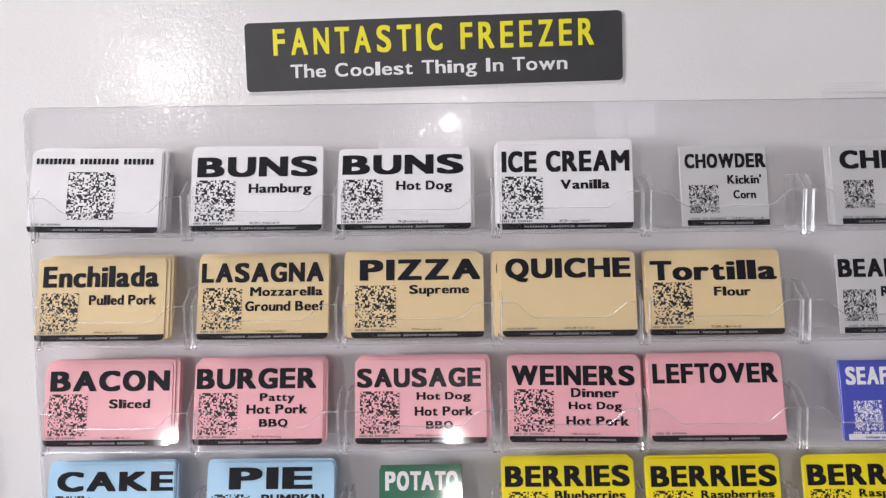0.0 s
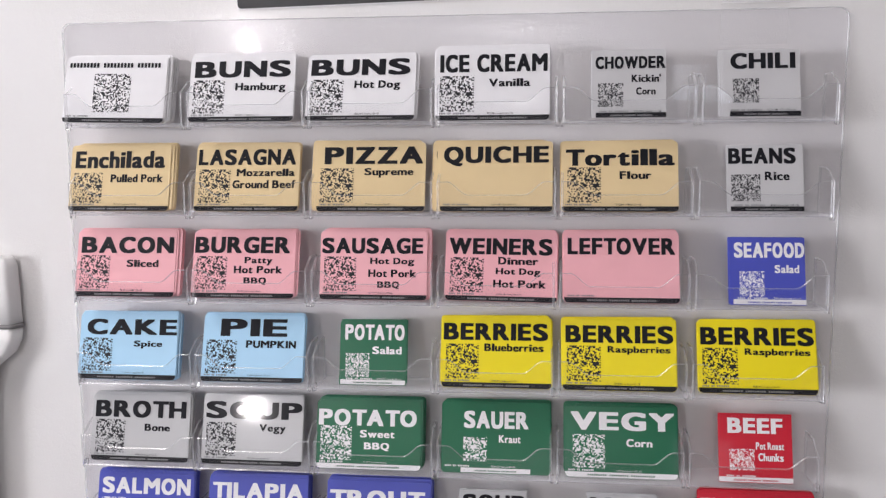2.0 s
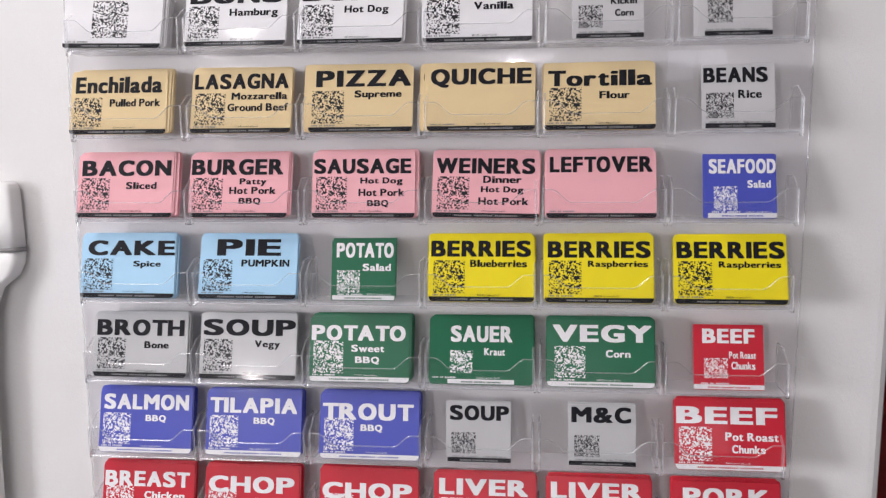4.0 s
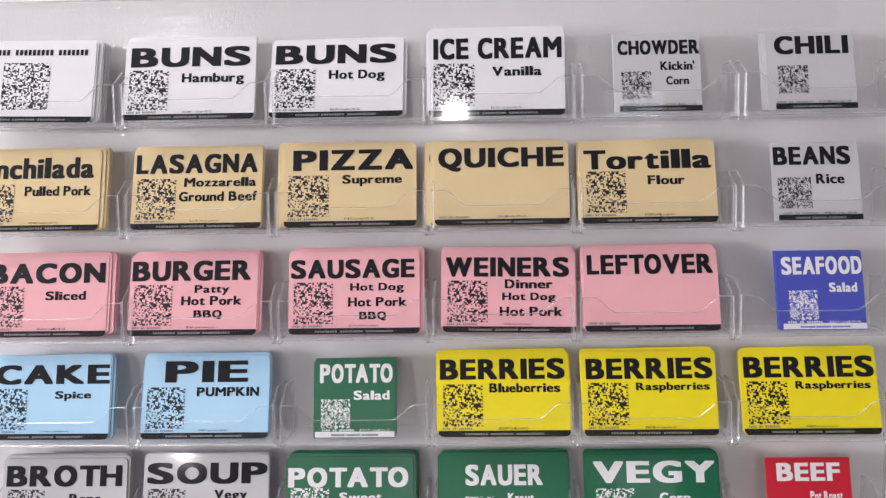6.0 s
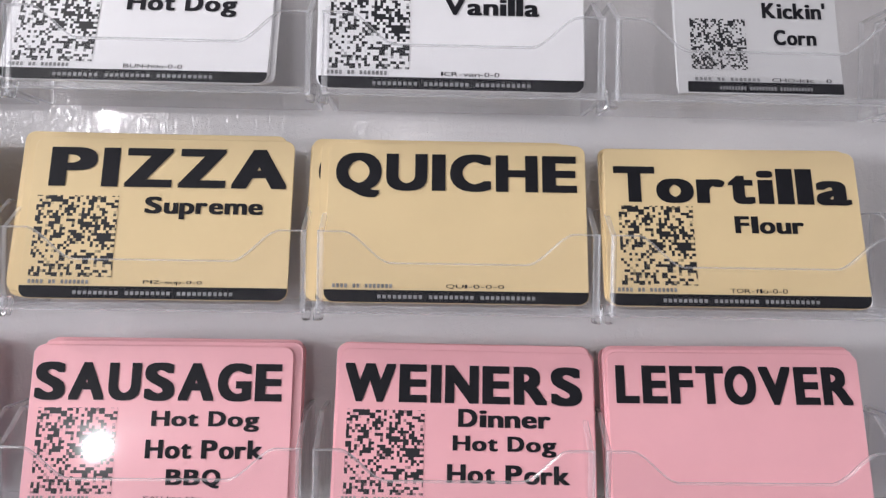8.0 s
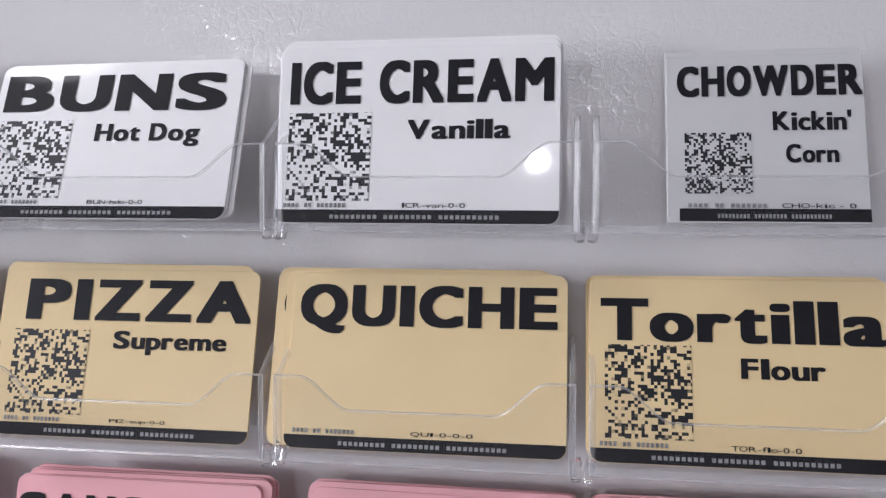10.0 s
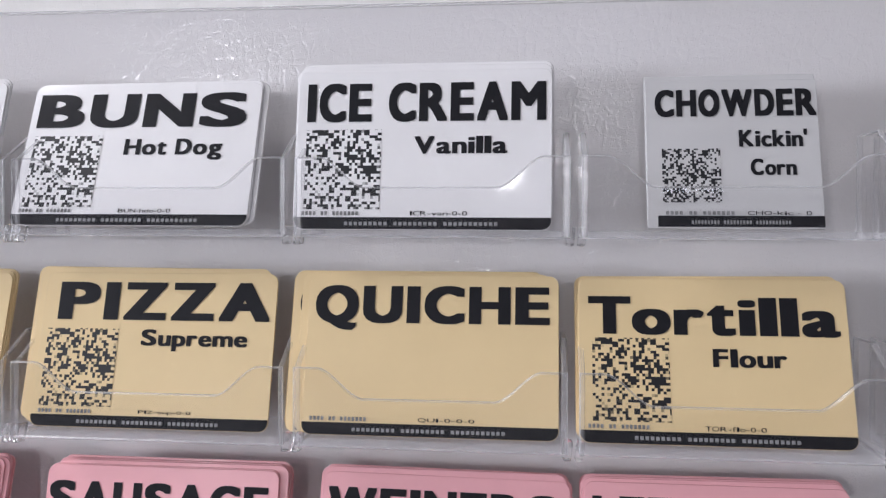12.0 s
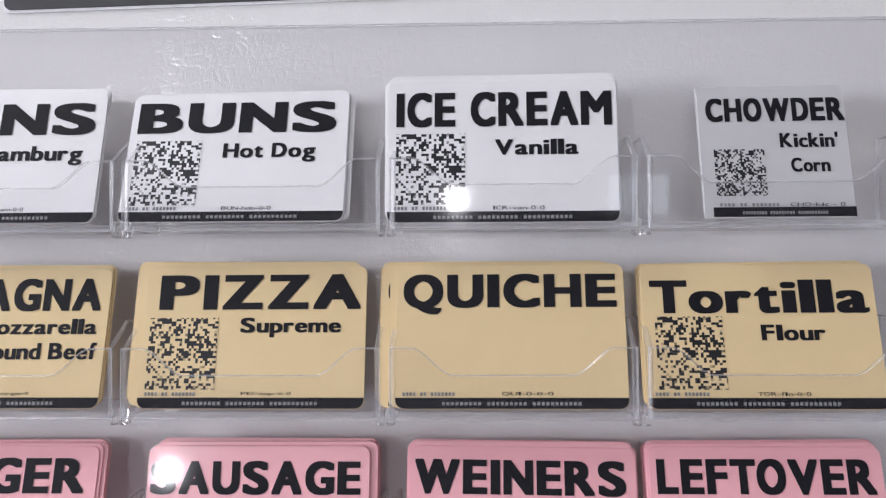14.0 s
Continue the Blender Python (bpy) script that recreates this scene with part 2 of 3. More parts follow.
def rounded(w, h, r, seg=5):
    """Outline of a rounded rectangle, centred in x, standing on z = 0."""
    pts = []
    for cx, cz, a0 in ((w / 2 - r, r, -90), (w / 2 - r, h - r, 0), (-w / 2 + r, h - r, 90), (-w / 2 + r, r, 180)):
        for i in range(seg + 1):
            a = radians(a0 + 90 * i / seg)
            pts.append((cx + r * math.cos(a), cz + r * math.sin(a)))
    return pts


# ink widths of a heavy grotesque, in cap heights
GLYPH_WIDTH = dict(zip("ABCDEFGHIJKLMNOPQRSTUVWXYZ&", (0.84, 0.74, 0.76, 0.75, 0.64, 0.60, 0.80, 0.78, 0.25, 0.60, 0.82, 0.60, 0.94, 0.78, 0.82, 0.70, 0.84, 0.78, 0.72, 0.72, 0.76, 0.84, 1.18, 0.84, 0.82, 0.72, 0.90)))
GLYPH_WIDTH.update(zip("abcdefghijklmnopqrstuvwxyz", (0.61, 0.62, 0.58, 0.62, 0.61, 0.42, 0.66, 0.60, 0.29, 0.32, 0.68, 0.29, 0.94, 0.61, 0.65, 0.63, 0.63, 0.50, 0.58, 0.46, 0.60, 0.64, 0.96, 0.64, 0.64, 0.56)))
GLYPH_WIDTH.update({"-": 0.34, "0": 0.62, "'": 0.2})
GLYPHS = {}


def glyph(ch):
    """Filled outline of one character of the built-in font: points (x, y) and faces."""
    if ch not in GLYPHS:
        cu = bpy.data.curves.new("glyph", "FONT")
        cu.body, cu.resolution_u = ch, 5
        tmp = new("glyph", cu)
        bpy.context.view_layer.update()
        me = bpy.data.meshes.new_from_object(tmp.evaluated_get(bpy.context.evaluated_depsgraph_get()))
        bpy.data.objects.remove(tmp)
        bpy.data.curves.remove(cu)
        co = np.empty(len(me.vertices) * 3)
        me.vertices.foreach_get("co", co)
        GLYPHS[ch] = co.reshape(-1, 3)[:, :2], [tuple(f.vertices) for f in me.polygons]
        bpy.data.meshes.remove(me)
    return GLYPHS[ch]


def lettering(name, text, x0, x1, z0, z1, mat, parent, heavy=1.0, gap=0.085, y=-0.0002):
    """Printed words that fill a rectangle on a card's front (x0..x1, z0..z1), letter by letter."""
    lo = min(glyph(c)[0][:, 1].min() for c in text if c != " ")
    hi = max(glyph(c)[0][:, 1].max() for c in text if c != " ")
    unit = (z1 - z0) / (hi - lo)
    cap = 0.72 * unit
    total = sum(0.30 if c == " " else GLYPH_WIDTH.get(c, 0.6) for c in text) + sum(gap * (0.6 if c.islower() else 1) for c in text[:-1]) - 0.07 * text[:-1].count("T")
    sx = (x1 - x0) / total
    bx = 0.060 * heavy * sx
    steps = ((-1, -0.67, -0.33, 0, 0.33, 0.67, 1), (-1, 0, 1)) if heavy > 0.9 else ((-1, -0.33, 0.33, 1), (-1, 1))
    spread = [(i, j) for i in steps[0] for j in steps[1]] if heavy else [(0, 0)]
    pts, polys, x, base = [], [], x0, 0
    for c in text:
        if c == " ":
            x += (0.30 + gap) * sx
            continue
        co, faces = glyph(c)
        w = GLYPH_WIDTH.get(c, 0.6) * sx
        bz = cap * heavy * (0.036 if c.isupper() else 0.024)
        a, b = co.min(0), co.max(0)
        kx = (co[:, 0] - a[0]) / max(b[0] - a[0], 1e-6)
        kz = (co[:, 1] - a[1]) / max(b[1] - a[1], 1e-6)
        low, high = z0 + (a[1] - lo) * unit, z0 + (b[1] - lo) * unit
        for n, (i, j) in enumerate(spread):
            pts.append(np.stack([x + bx + kx * (w - 2 * bx) + i * bx, np.full(len(co), y - 0.000003 * n), low + bz + kz * (high - low - 2 * bz) + j * bz], 1))
            polys += [tuple(v + base for v in f) for f in faces]
            base += len(co)
        x += w + gap * (0.6 if c.islower() else 1) * sx - (0.07 * sx if c == "T" else 0)
    me = bpy.data.meshes.new(name)
    me.from_pydata(np.concatenate(pts).tolist(), [], polys)
    me.update()
    me.materials.append(mat)
    ob = new(name, me)
    ob.parent = parent
    return ob


def flat(name, x0, x1, z0, z1, mat, parent, y=-0.00015, label=""):
    bm = bmesh.new()
    bm.faces.new([bm.verts.new(p) for p in ((x0, y, z0), (x1, y, z0), (x1, y, z1), (x0, y, z1))])
    return part(name, bm, mat, parent, label)


def bars(name, words, x0, x1, z0, z1, mat, parent, y=-0.0003):
    """A row of plain bars in place of small print, one for each letter: word lengths in letters."""
    bm = bmesh.new()
    total = sum(words) + len(words) - 1
    x, u = x0, (x1 - x0) / total
    for w in words:
        for i in range(w):
            a, b = x + (i + 0.17) * u, x + (i + 0.83) * u
            bm.faces.new([bm.verts.new(p) for p in ((a, y, z0), (b, y, z0), (b, y, z1), (a, y, z1))])
        x += (w + 1) * u
    return part(name, bm, mat, parent)


# ---- the room ----
def structure(name, bm, mat, label):
    return tagged(ob_from(name, bm, mat), label, name.split("_")[0], kind="structure")


structure("floor", box(-4, 4, -6.6, 1.5, -0.1, 0), FLOOR, "brown vinyl floor of the room")
structure("ceiling", box(-4, 4, -6.6, 1.5, CEIL, CEIL + 0.1), CEILING, "matt white ceiling with round lamps")
structure("wall_north", box(-4, 4, 1.35, 1.5, 0, CEIL), PAINT, "plain painted wall behind the freezer")
structure("wall_east", box(4, 4.15, -6.6, 1.5, 0, CEIL), PAINT, "plain painted side wall")
bm = bmesh.new()
for b in ((-4, 1.15, 0, CEIL), (1.7, 4, 0, CEIL), (1.15, 1.7, 0, 1.9), (1.15, 1.7, 2.25, CEIL)):
    add_box(bm, b[0], b[1], -6.75, -6.6, b[2], b[3])
structure("wall_south", bm, PAINT, "plain painted far wall with a small high window")
high = structure("window_2", box(1.15, 1.7, -6.74, -6.73, 1.9, 2.25), PANE, "small bright high window in the far wall")
part("pane_frame", box(1.41, 1.44, -6.72, -6.66, 1.9, 2.25, 0.004), HANDLE, high)
# opening, pane and frame added around the left fill lamp, out of view
bm = bmesh.new()
for b in ((-6.6, -2.15, 0, CEIL), (-0.85, 1.5, 0, CEIL), (-2.15, -0.85, 0, 1.0), (-2.15, -0.85, 2.0, CEIL)):
    add_box(bm, -4.15, -4, b[0], b[1], b[2], b[3])
structure("wall_west", bm, PAINT, "plain painted side wall with an opening for the added fill pane")
fill_pane = structure("window_1", box(-4.12, -4.11, -2.15, -0.85, 1.0, 2.0), PANE, "unseen window pane added as cool fill from the left")
for a in ((-2.15, -2.1, 1.0, 2.0), (-0.9, -0.85, 1.0, 2.0), (-2.1, -0.9, 1.0, 1.05), (-2.1, -0.9, 1.95, 2.0), (-1.52, -1.48, 1.05, 1.95)):
    part("pane_frame", box(-4.1, -4.04, a[0], a[1], a[2], a[3], 0.004), HANDLE, fill_pane)


def disc(r0, r1, z0, z1):
    bm = bmesh.new()
    bmesh.ops.create_cone(bm, cap_ends=True, segments=36, radius1=r0, radius2=r1, depth=z1 - z0, matrix=Matrix.Translation((0, 0, (z0 + z1) / 2)))
    return bm


for x, y, p in PANELS:
    top = tagged(new("lamp_and_fill_panel"), "round white ceiling lamp panel added out of view, switched on", "lamp", "ceiling lamps")
    top.location = (x, y, CEIL)
    part("trim_ring", disc(0.275, 0.28, -0.012, -0.001), HANDLE, top)
    part("diffuser", disc(0.25, 0.26, -0.02, -0.0125), PANEL_GLOW, top)

for where, p in SPOTS:
    top = tagged(new("spot_lamp"), "small white spot lamp aimed at the freezer, switched on", "lamp", "spot lamps")
    top.matrix_world = look(where, AIM)
    part("housing", disc(0.075, 0.05, 0.012, 0.13), HANDLE, top)
    part("lens", disc(0.055, 0.055, 0.004, 0.0115), LENS, top)
    up = where[2] > 2.2
    stem = top.matrix_world.inverted() @ Matrix.Translation(where)
    bm = box(-0.012, 0.012, -0.10, -0.076, -0.02, CEIL - where[2]) if up else box(-0.012, 0.012, -6.6 - where[1], -0.1, -0.012, 0.012)
    bm.transform(stem)
    part("bracket", bm, HANDLE, top)

# ---- the freezer ----
freezer = tagged(new("freezer"), "white upright freezer with a crinkled enamel door and white handle", "freezer")
freezer.location = (0, 0, 0)
DX0, DX1, DZ0, DZ1 = -0.445, 0.405, 0.12, 1.76
part("body", box(DX0 + 0.004, DX1 - 0.004, 0.645, 1.28, 0.05, 1.78, 0.006), HANDLE, freezer)
part("gasket", box(DX0 + 0.02, DX1 - 0.02, 0.631, 0.644, DZ0 + 0.01, DZ1 - 0.01, 0.003), GASKET, freezer, "grey rubber door gasket")
door = part("door", box(DX0, DX1, DOOR, 0.63, DZ0, DZ1, 0.012, 4), ENAMEL, freezer, "white door with crinkled leather-grain enamel")
part("kick_plate", box(DX0 + 0.02, DX1 - 0.02, 0.66, 0.68, 0.001, 0.118), DARK, freezer)


def loft(rings):
    """Skins closed rings of equal length into one capped solid."""
    bm = bmesh.new()
    vs = [[bm.verts.new(p) for p in ring] for ring in rings]
    n = len(vs[0])
    for a, b in zip(vs, vs[1:]):
        for i in range(n):
            bm.faces.new((a[i], a[(i + 1) % n], b[(i + 1) % n], b[i]))
    bm.faces.new(vs[0])
    bm.faces.new(list(reversed(vs[-1])))
    bmesh.ops.recalc_face_normals(bm, faces=bm.faces)
    for f in bm.faces:
        f.smooth = True
    return bm


def oval(x0, x1, y0, y1, z, power=7, n=44):
    cx, cy, rx, ry = (x0 + x1) / 2, (y0 + y1) / 2, (x1 - x0) / 2, (y1 - y0) / 2
    pts = []
    for i in range(n):
        c, s = math.cos(2 * math.pi * i / n), math.sin(2 * math.pi * i / n)
        py = cy + ry * math.copysign(abs(s) ** (2 / power), s)
        slim = 1 - 0.12 * (y1 - py) / (y1 - y0)        # flanks close in towards the front
        pts.append((cx + rx * slim * math.copysign(abs(c) ** (2 / power), c), py, z))
    return pts


HX = -0.347           # right flank of the handle's foot
handle = part("door_handle", loft([
    oval(HX - 0.084, HX - 0.006, 0.5557, 0.5667, 1.3645), oval(HX - 0.088, HX - 0.002, 0.5535, 0.5670, 1.3620), oval(HX - 0.09, HX, 0.5524, 0.5670, 1.3550),
    oval(HX - 0.091, HX + 0.001, 0.5518, 0.5670, 1.3280), oval(HX - 0.092, HX + 0.002, 0.5513, 0.5670, 1.3055)]), HANDLE, freezer, "white moulded handle foot")
part("joint_ring", loft([oval(HX - 0.093, HX + 0.003, 0.5511, 0.5667, 1.3052), oval(HX - 0.093, HX + 0.003, 0.5511, 0.5667, 1.3015)]), GASKET, handle, "thin grey joint ring")
grip = [oval(HX - 0.092, HX + 0.002, 0.5516, 0.5667, 1.3012), oval(HX - 0.092, HX + 0.001, 0.5513, 0.5661, 1.2910), oval(HX - 0.092, HX - 0.004, 0.5505, 0.5648, 1.2800)]
for z, inset, back in ((1.2680, 0.012, 0.5620), (1.2480, 0.019, 0.5598), (1.2230, 0.022, 0.5587), (1.18, 0.024, 0.5582), (1.10, 0.025, 0.5579), (1.0, 0.025, 0.5579), (0.92, 0.024, 0.5582), (0.87, 0.012, 0.5639), (0.85, 0.004, 0.5667)):
    grip.append(oval(HX - 0.092, HX - inset - 0.007, 0.5491, back, z))
part("grip", loft(grip), HANDLE, handle, "white curved grip bar")

# things beside the freezer
shelf = tagged(new("storage_rack"), "dark steel storage rack beside the freezer", "rack")
for x in (0.56, 1.06):
    for y in (0.80, 1.26):
        part("post", box(x, x + 0.03, y, y + 0.03, 0, 1.17, 0.003), DARK, shelf)
for z in (0.25, 0.7, 1.15):
    part("shelf", box(0.562, 1.088, 0.802, 1.288, z, z + 0.02, 0.003), DARK, shelf)
part("back_panel", box(0.592, 1.058, 1.27, 1.28, 0.05, 1.14), DARK, shelf)
bin_ = tagged(new("storage_bin"), "red plastic bin on the dark rack", "bin")
part("tub", box(0.60, 1.0, 0.83, 1.2, 0.7205, 1.02, 0.015, 3), REDBOX, bin_)
part("rim", box(0.59, 1.01, 0.82, 1.21, 1.0205, 1.04, 0.006), REDBOX, bin_)

# ---- the sign ----
sign = tagged(new("magnetic_sign"), "black magnetic sign with yellow and white lettering on the freezer door", "sign")
sign.matrix_world = pose(-0.0165, DOOR - 0.0012, 1.5716, 0, -1.15, 0)
SW, SH = 0.2515, 0.0455
part("backing", prism(rounded(SW + 0.001, SH + 0.0015, 0.002), "y", 0.0003, 0.0011), INK["w"], sign, "thin white backing edge")
part("face", prism([(x, z + 0.0012) for x, z in rounded(SW, SH, 0.003)], "y", -0.0004, 0.0002, 0.0001), SIGN_BLACK, sign)
lettering("title_text", "FANTASTIC FREEZER", -SW / 2 + 0.076 * SW, -SW / 2 + 0.926 * SW, 0.0245, 0.0424, SIGN_YELLOW, sign, 0.62, 0.30, -0.0006)
lettering("slogan_text", "The Coolest Thing In Town", -SW / 2 + 0.12 * SW, -SW / 2 + 0.855 * SW, 0.0065, 0.0185, INK["w"], sign, 0.45, 0.15, -0.0006)

# ---- the clear rack ----
COLS = (-0.2780, -0.1755, -0.0765, 0.0245, 0.1190, 0.2195, 0.3180)
ROWZ = (1.4788, 1.4087, 1.3388, 1.2698, 1.1998, 1.1318, 1.0633)
TILT_ROW = (0.25, 0.45, 0.6, 0.8, 0.9, 1.1, 1.1)


def row_z(r, x):
    return ROWZ[r] + math.tan(radians(TILT_ROW[r])) * (x - 0.02)


rack = tagged(new("card_rack"), "clear acrylic wall rack with six columns of card pockets", "rack")
rack.location = (0, 0, 0)
panel = part("back_panel", prism([(x + 0.0175, z + 0.985) for x, z in rounded(0.6265, 0.5765, 0.008)], "y", PLATE, PLATE + 0.0035, 0.0005, None, True), CLEAR_PANEL, rack, "clear flat acrylic back panel")
panel.data.materials.append(EDGE)

FRONT = 0.5300        # outer face of a pocket's lip
WALL = 0.0020


def lip_outline(w):
    """Front lip: high at both ends, dipping in an S to a low middle."""
    pts = [(-w / 2, -0.0035), (w / 2, -0.0035), (w / 2, 0.0232)]
    run = 20
    for i in range(run + 1):
        t = i / run
        s = t * t * (3 - 2 * t)
        pts.append((w / 2 - 0.008 - 0.016 * t, 0.0232 - 0.0100 * s))
    for i in range(run + 1):
        t = 1 - i / run
        s = t * t * (3 - 2 * t)
        pts.append((-w / 2 + 0.008 + 0.016 * t, 0.0232 - 0.0100 * s))
    pts.append((-w / 2, 0.0232))
    return pts


FOOT = []


def pocket(r, c):
    x0, x1 = COLS[c] + 0.0018, COLS[c + 1] - 0.0018
    w, xm = x1 - x0, (x0 + x1) / 2
    back = PLATE - 0.0002
    floor_bm = prism([(FRONT + WALL + 0.0002, -0.0035), (back, -0.0035), (back, -0.0010), (FRONT + WALL + 0.0002, -0.0010)], "x", -w / 2 + WALL + 0.0002, w / 2 - WALL - 0.0002, 0.0003)
    ob = part("pocket", floor_bm, SHEET, rack)
    ob.matrix_world = pose(xm, 0, row_z(r, xm), 0, -TILT_ROW[r], 0)
    pieces = []
    for sx in (-1, 1):
        side = [(FRONT + WALL + 0.0002, -0.0035), (back, -0.0035), (back, 0.0325), (FRONT + 0.017, 0.0325), (FRONT + WALL + 0.0002, 0.0228)]
        a = sx * w / 2
        b = sx * (w / 2 - WALL)
        pieces.append(part("side_wall", prism(side, "x", min(a, b), max(a, b), 0.0004, None, True), CLEAR, ob))
    lip = part("front_lip", prism(lip_outline(w), "y", FRONT, FRONT + WALL, 0.0006, None, True), CLEAR, ob)
    for sx in (-1, 1):
        if not FOOT:
            bm = box(-0.0014, 0.0014, 0, 0.0045, 0, 0.0065, 0.0009, 2)
            bmesh.ops.translate(bm, verts=[v for v in bm.verts if v.co.z > 0.004], vec=(0.0005, 0.0008, 0))
            foot = part("corner_foot", bm, GLASS, ob)
            FOOT.append(foot.data)
        else:
            foot = new("corner_foot", FOOT[0])
            foot.parent = ob
        foot.matrix_basis = pose(sx * (w / 2 + 0.0001), FRONT + 0.0025, -0.0060, 0, 0, 6 * sx)
        foot.visible_shadow = False
    ob.visible_shadow = False
    for piece in (*pieces, lip):
        piece.visible_shadow = False
        piece.data.materials.append(EDGE)


for r in range(7):
    for c in range(6):
        pocket(r, c)

tape = tagged(new("tape_strip"), "clear adhesive tape with serrated edge over the rack", "tape")
bm = bmesh.new()
for i in range(5):
    add_box(bm, 0.238, 0.287, PLATE - 0.0012 + 0.0001 * i, PLATE - 0.00115 + 0.0001 * i, 1.5655 + 0.0011 * i, 1.5662 + 0.0011 * i)
part("serrated_edge", bm, INK["w"], tape)
film_ = part("film", box(0.238, 0.287, PLATE - 0.0006, PLATE - 0.0003, 1.535, 1.5712), TAPE, tape)
film_.visible_shadow = False

# ---- the cards ----
CW, CH, CT = 0.0866, 0.0549, 0.00076
BODY = {}


def card_body(colour, w, h, r, parent):
    key = (colour, w, h)
    if key not in BODY:
        ob = part("card_body", prism(rounded(w, h, r), "y", 0, CT, 0.00012), CARD[colour], parent)
        BODY[key] = ob.data
        return ob
    ob = new("card_body", BODY[key])
    ob.parent = parent
    return ob


def stand(r, x, depth, dz=0.0, turn=0.0, lean=LEAN_CARD):
    """Pose of a card that stands in row r at x, depth metres behind the front card."""
    return pose(x, FRONT + 0.0042 + depth, row_z(r, x) + dz, -lean, -TILT_ROW[r] + turn, 0)


WORDS = {"white": "white", "cream": "cream", "pink": "pink", "sky": "pale blue", "yellow": "bright yellow", "green": "dark green", "blue": "royal blue", "red": "red", "grey": "grey", "silver": "light grey"}


def card(r, x, colour, title, tu, tv, lines=(), code="", count=4, drift=0.0, qr=(0.038, 0.34, 0.375, 0.875), small=False, turn=0.0, bar=(0, 1), lift=0.0, lean=LEAN_CARD, echo=False):
    r -= 1
    ink = "w" if colour in ("green", "blue", "red") else "k"
    w, h, rad = (0.0545, 0.0505, 0.0006) if small else (CW, CH, 0.0032)
    thing = tagged(new("inventory_card"), "%s plastic card printed %s, front of its pocket" % (WORDS[colour], title), "card", "inventory cards")
    thing.matrix_world = stand(r, x, 0, lift, turn, lean)

    def U(u):
        return (u - 0.5) * w

    def V(v):
        return (1 - v) * h
    card_body(colour, w, h, rad, thing)
    b0, b1 = bar
    if bar == (0, 1) and not small:
        m = 0.0032
        pts = [p for p in rounded(w - 0.0003, h, m) if p[1] < m + 0.0001]
        bm = bmesh.new()
        ring = [(p[0], p[1] + 0.00015) for p in pts] + [(-w / 2 + 0.00015, 0.0042), (w / 2 - 0.00015, 0.0042)]
        ring.sort(key=lambda p: math.atan2(p[1] - 0.0025, p[0] * 0.03))
        bm.faces.new([bm.verts.new((p[0], -0.00015, p[1])) for p in ring])
        strip = part("printed_band", bm, INK[ink], thing)
    else:
        strip = flat("printed_band", U(b0), U(b1), 0.0005, 0.0042, INK[ink], thing)
    other = PALE if ink == "k" else CARD[colour]
    bars("band_print", (9, 9, 11), U(b0 + 0.2 * (b1 - b0)), U(b0 + 0.8 * (b1 - b0)), 0.0014, 0.0026, other, strip)
    if title == "a mark":
        bars("title_print", (9, 9, 7), U(tu[0]), U(tu[1]), V(tv[1] * 0.75 + tv[0] * 0.25), V(tv[0] * 0.75 + tv[1] * 0.25), INK[ink], thing)
    else:
        lettering("title_text", title, U(tu[0]), U(tu[1]), V(tv[1]), V(tv[0]), INK[ink], thing)
    for text, u0, u1, v0, v1 in lines:
        lettering("subtitle_text", text, U(u0), U(u1), V(v1), V(v0), INK[ink], thing, 0.85, 0.08)
    if qr:
        flat("mottled_patch", U(qr[0]), U(qr[1]), V(qr[3]), V(qr[2]), (MOTTLE_FINE if small else MOTTLE)[colour], thing)
    bars("small_print", (4, 2, 7), U(0.10 if small else 0.03), U(0.5 if small else 0.26), V(0.912), V(0.888), FAINT if ink == "k" else INK["w"], thing)
    if code:
        lettering("code_text", code, U(0.57 if small else 0.46), U(0.93 if small else 0.68), V(0.912), V(0.885), INK[ink], thing, 0.0, 0.12)
    rng = random.Random(title + str(r) + str(x))
    for i in range(1, count):
        back = tagged(new("inventory_card"), "%s plastic card standing behind the front card of its pocket" % WORDS[colour], "card", "inventory cards")
        sx = drift * min(1, i / 2) + rng.uniform(-0.0012, 0.0012)
        back.matrix_world = stand(r, x + sx, i * 0.00092, rng.uniform(0, 0.0022), turn + rng.uniform(-0.5, 0.5), lean)
        card_body(colour, w, h, rad, back)
        if echo and i == 2:
            lettering("title_text", title, U(tu[0]), U(tu[1]), V(tv[1]), V(tv[0]), INK[ink], back)
        if not small:
            flat("printed_band", U(0.04), U(0.96), 0.0006, 0.0042, INK[ink], back)


# row of white cards
card(1, -0.238, "white", "a mark", (0.03, 0.94), (0.06, 0.20), qr=(0.29, 0.655, 0.26, 0.84), count=14, drift=0.003, turn=1.0)
card(1, -0.131, "white", "BUNS", (0.043, 0.958), (0.09, 0.34), [("Hamburg", 0.44, 0.915, 0.423, 0.573)], "BUN - ham-0-0", 4, lean=15)
card(1, -0.035, "white", "BUNS", (0.032, 0.946), (0.068, 0.318), [("Hot Dog", 0.44, 0.86, 0.40, 0.55)], "BUN-hdo-0-0", 4, drift=0.001, lean=19)
card(1, 0.068, "white", "ICE CREAM", (0.038, 0.977), (0.078, 0.328), [("Vanilla", 0.47, 0.83, 0.42, 0.53)], "ICR-van-0-0", 5, lift=-0.0009, lean=8.5)
SQ = (0.09, 0.43, 0.47, 0.83)
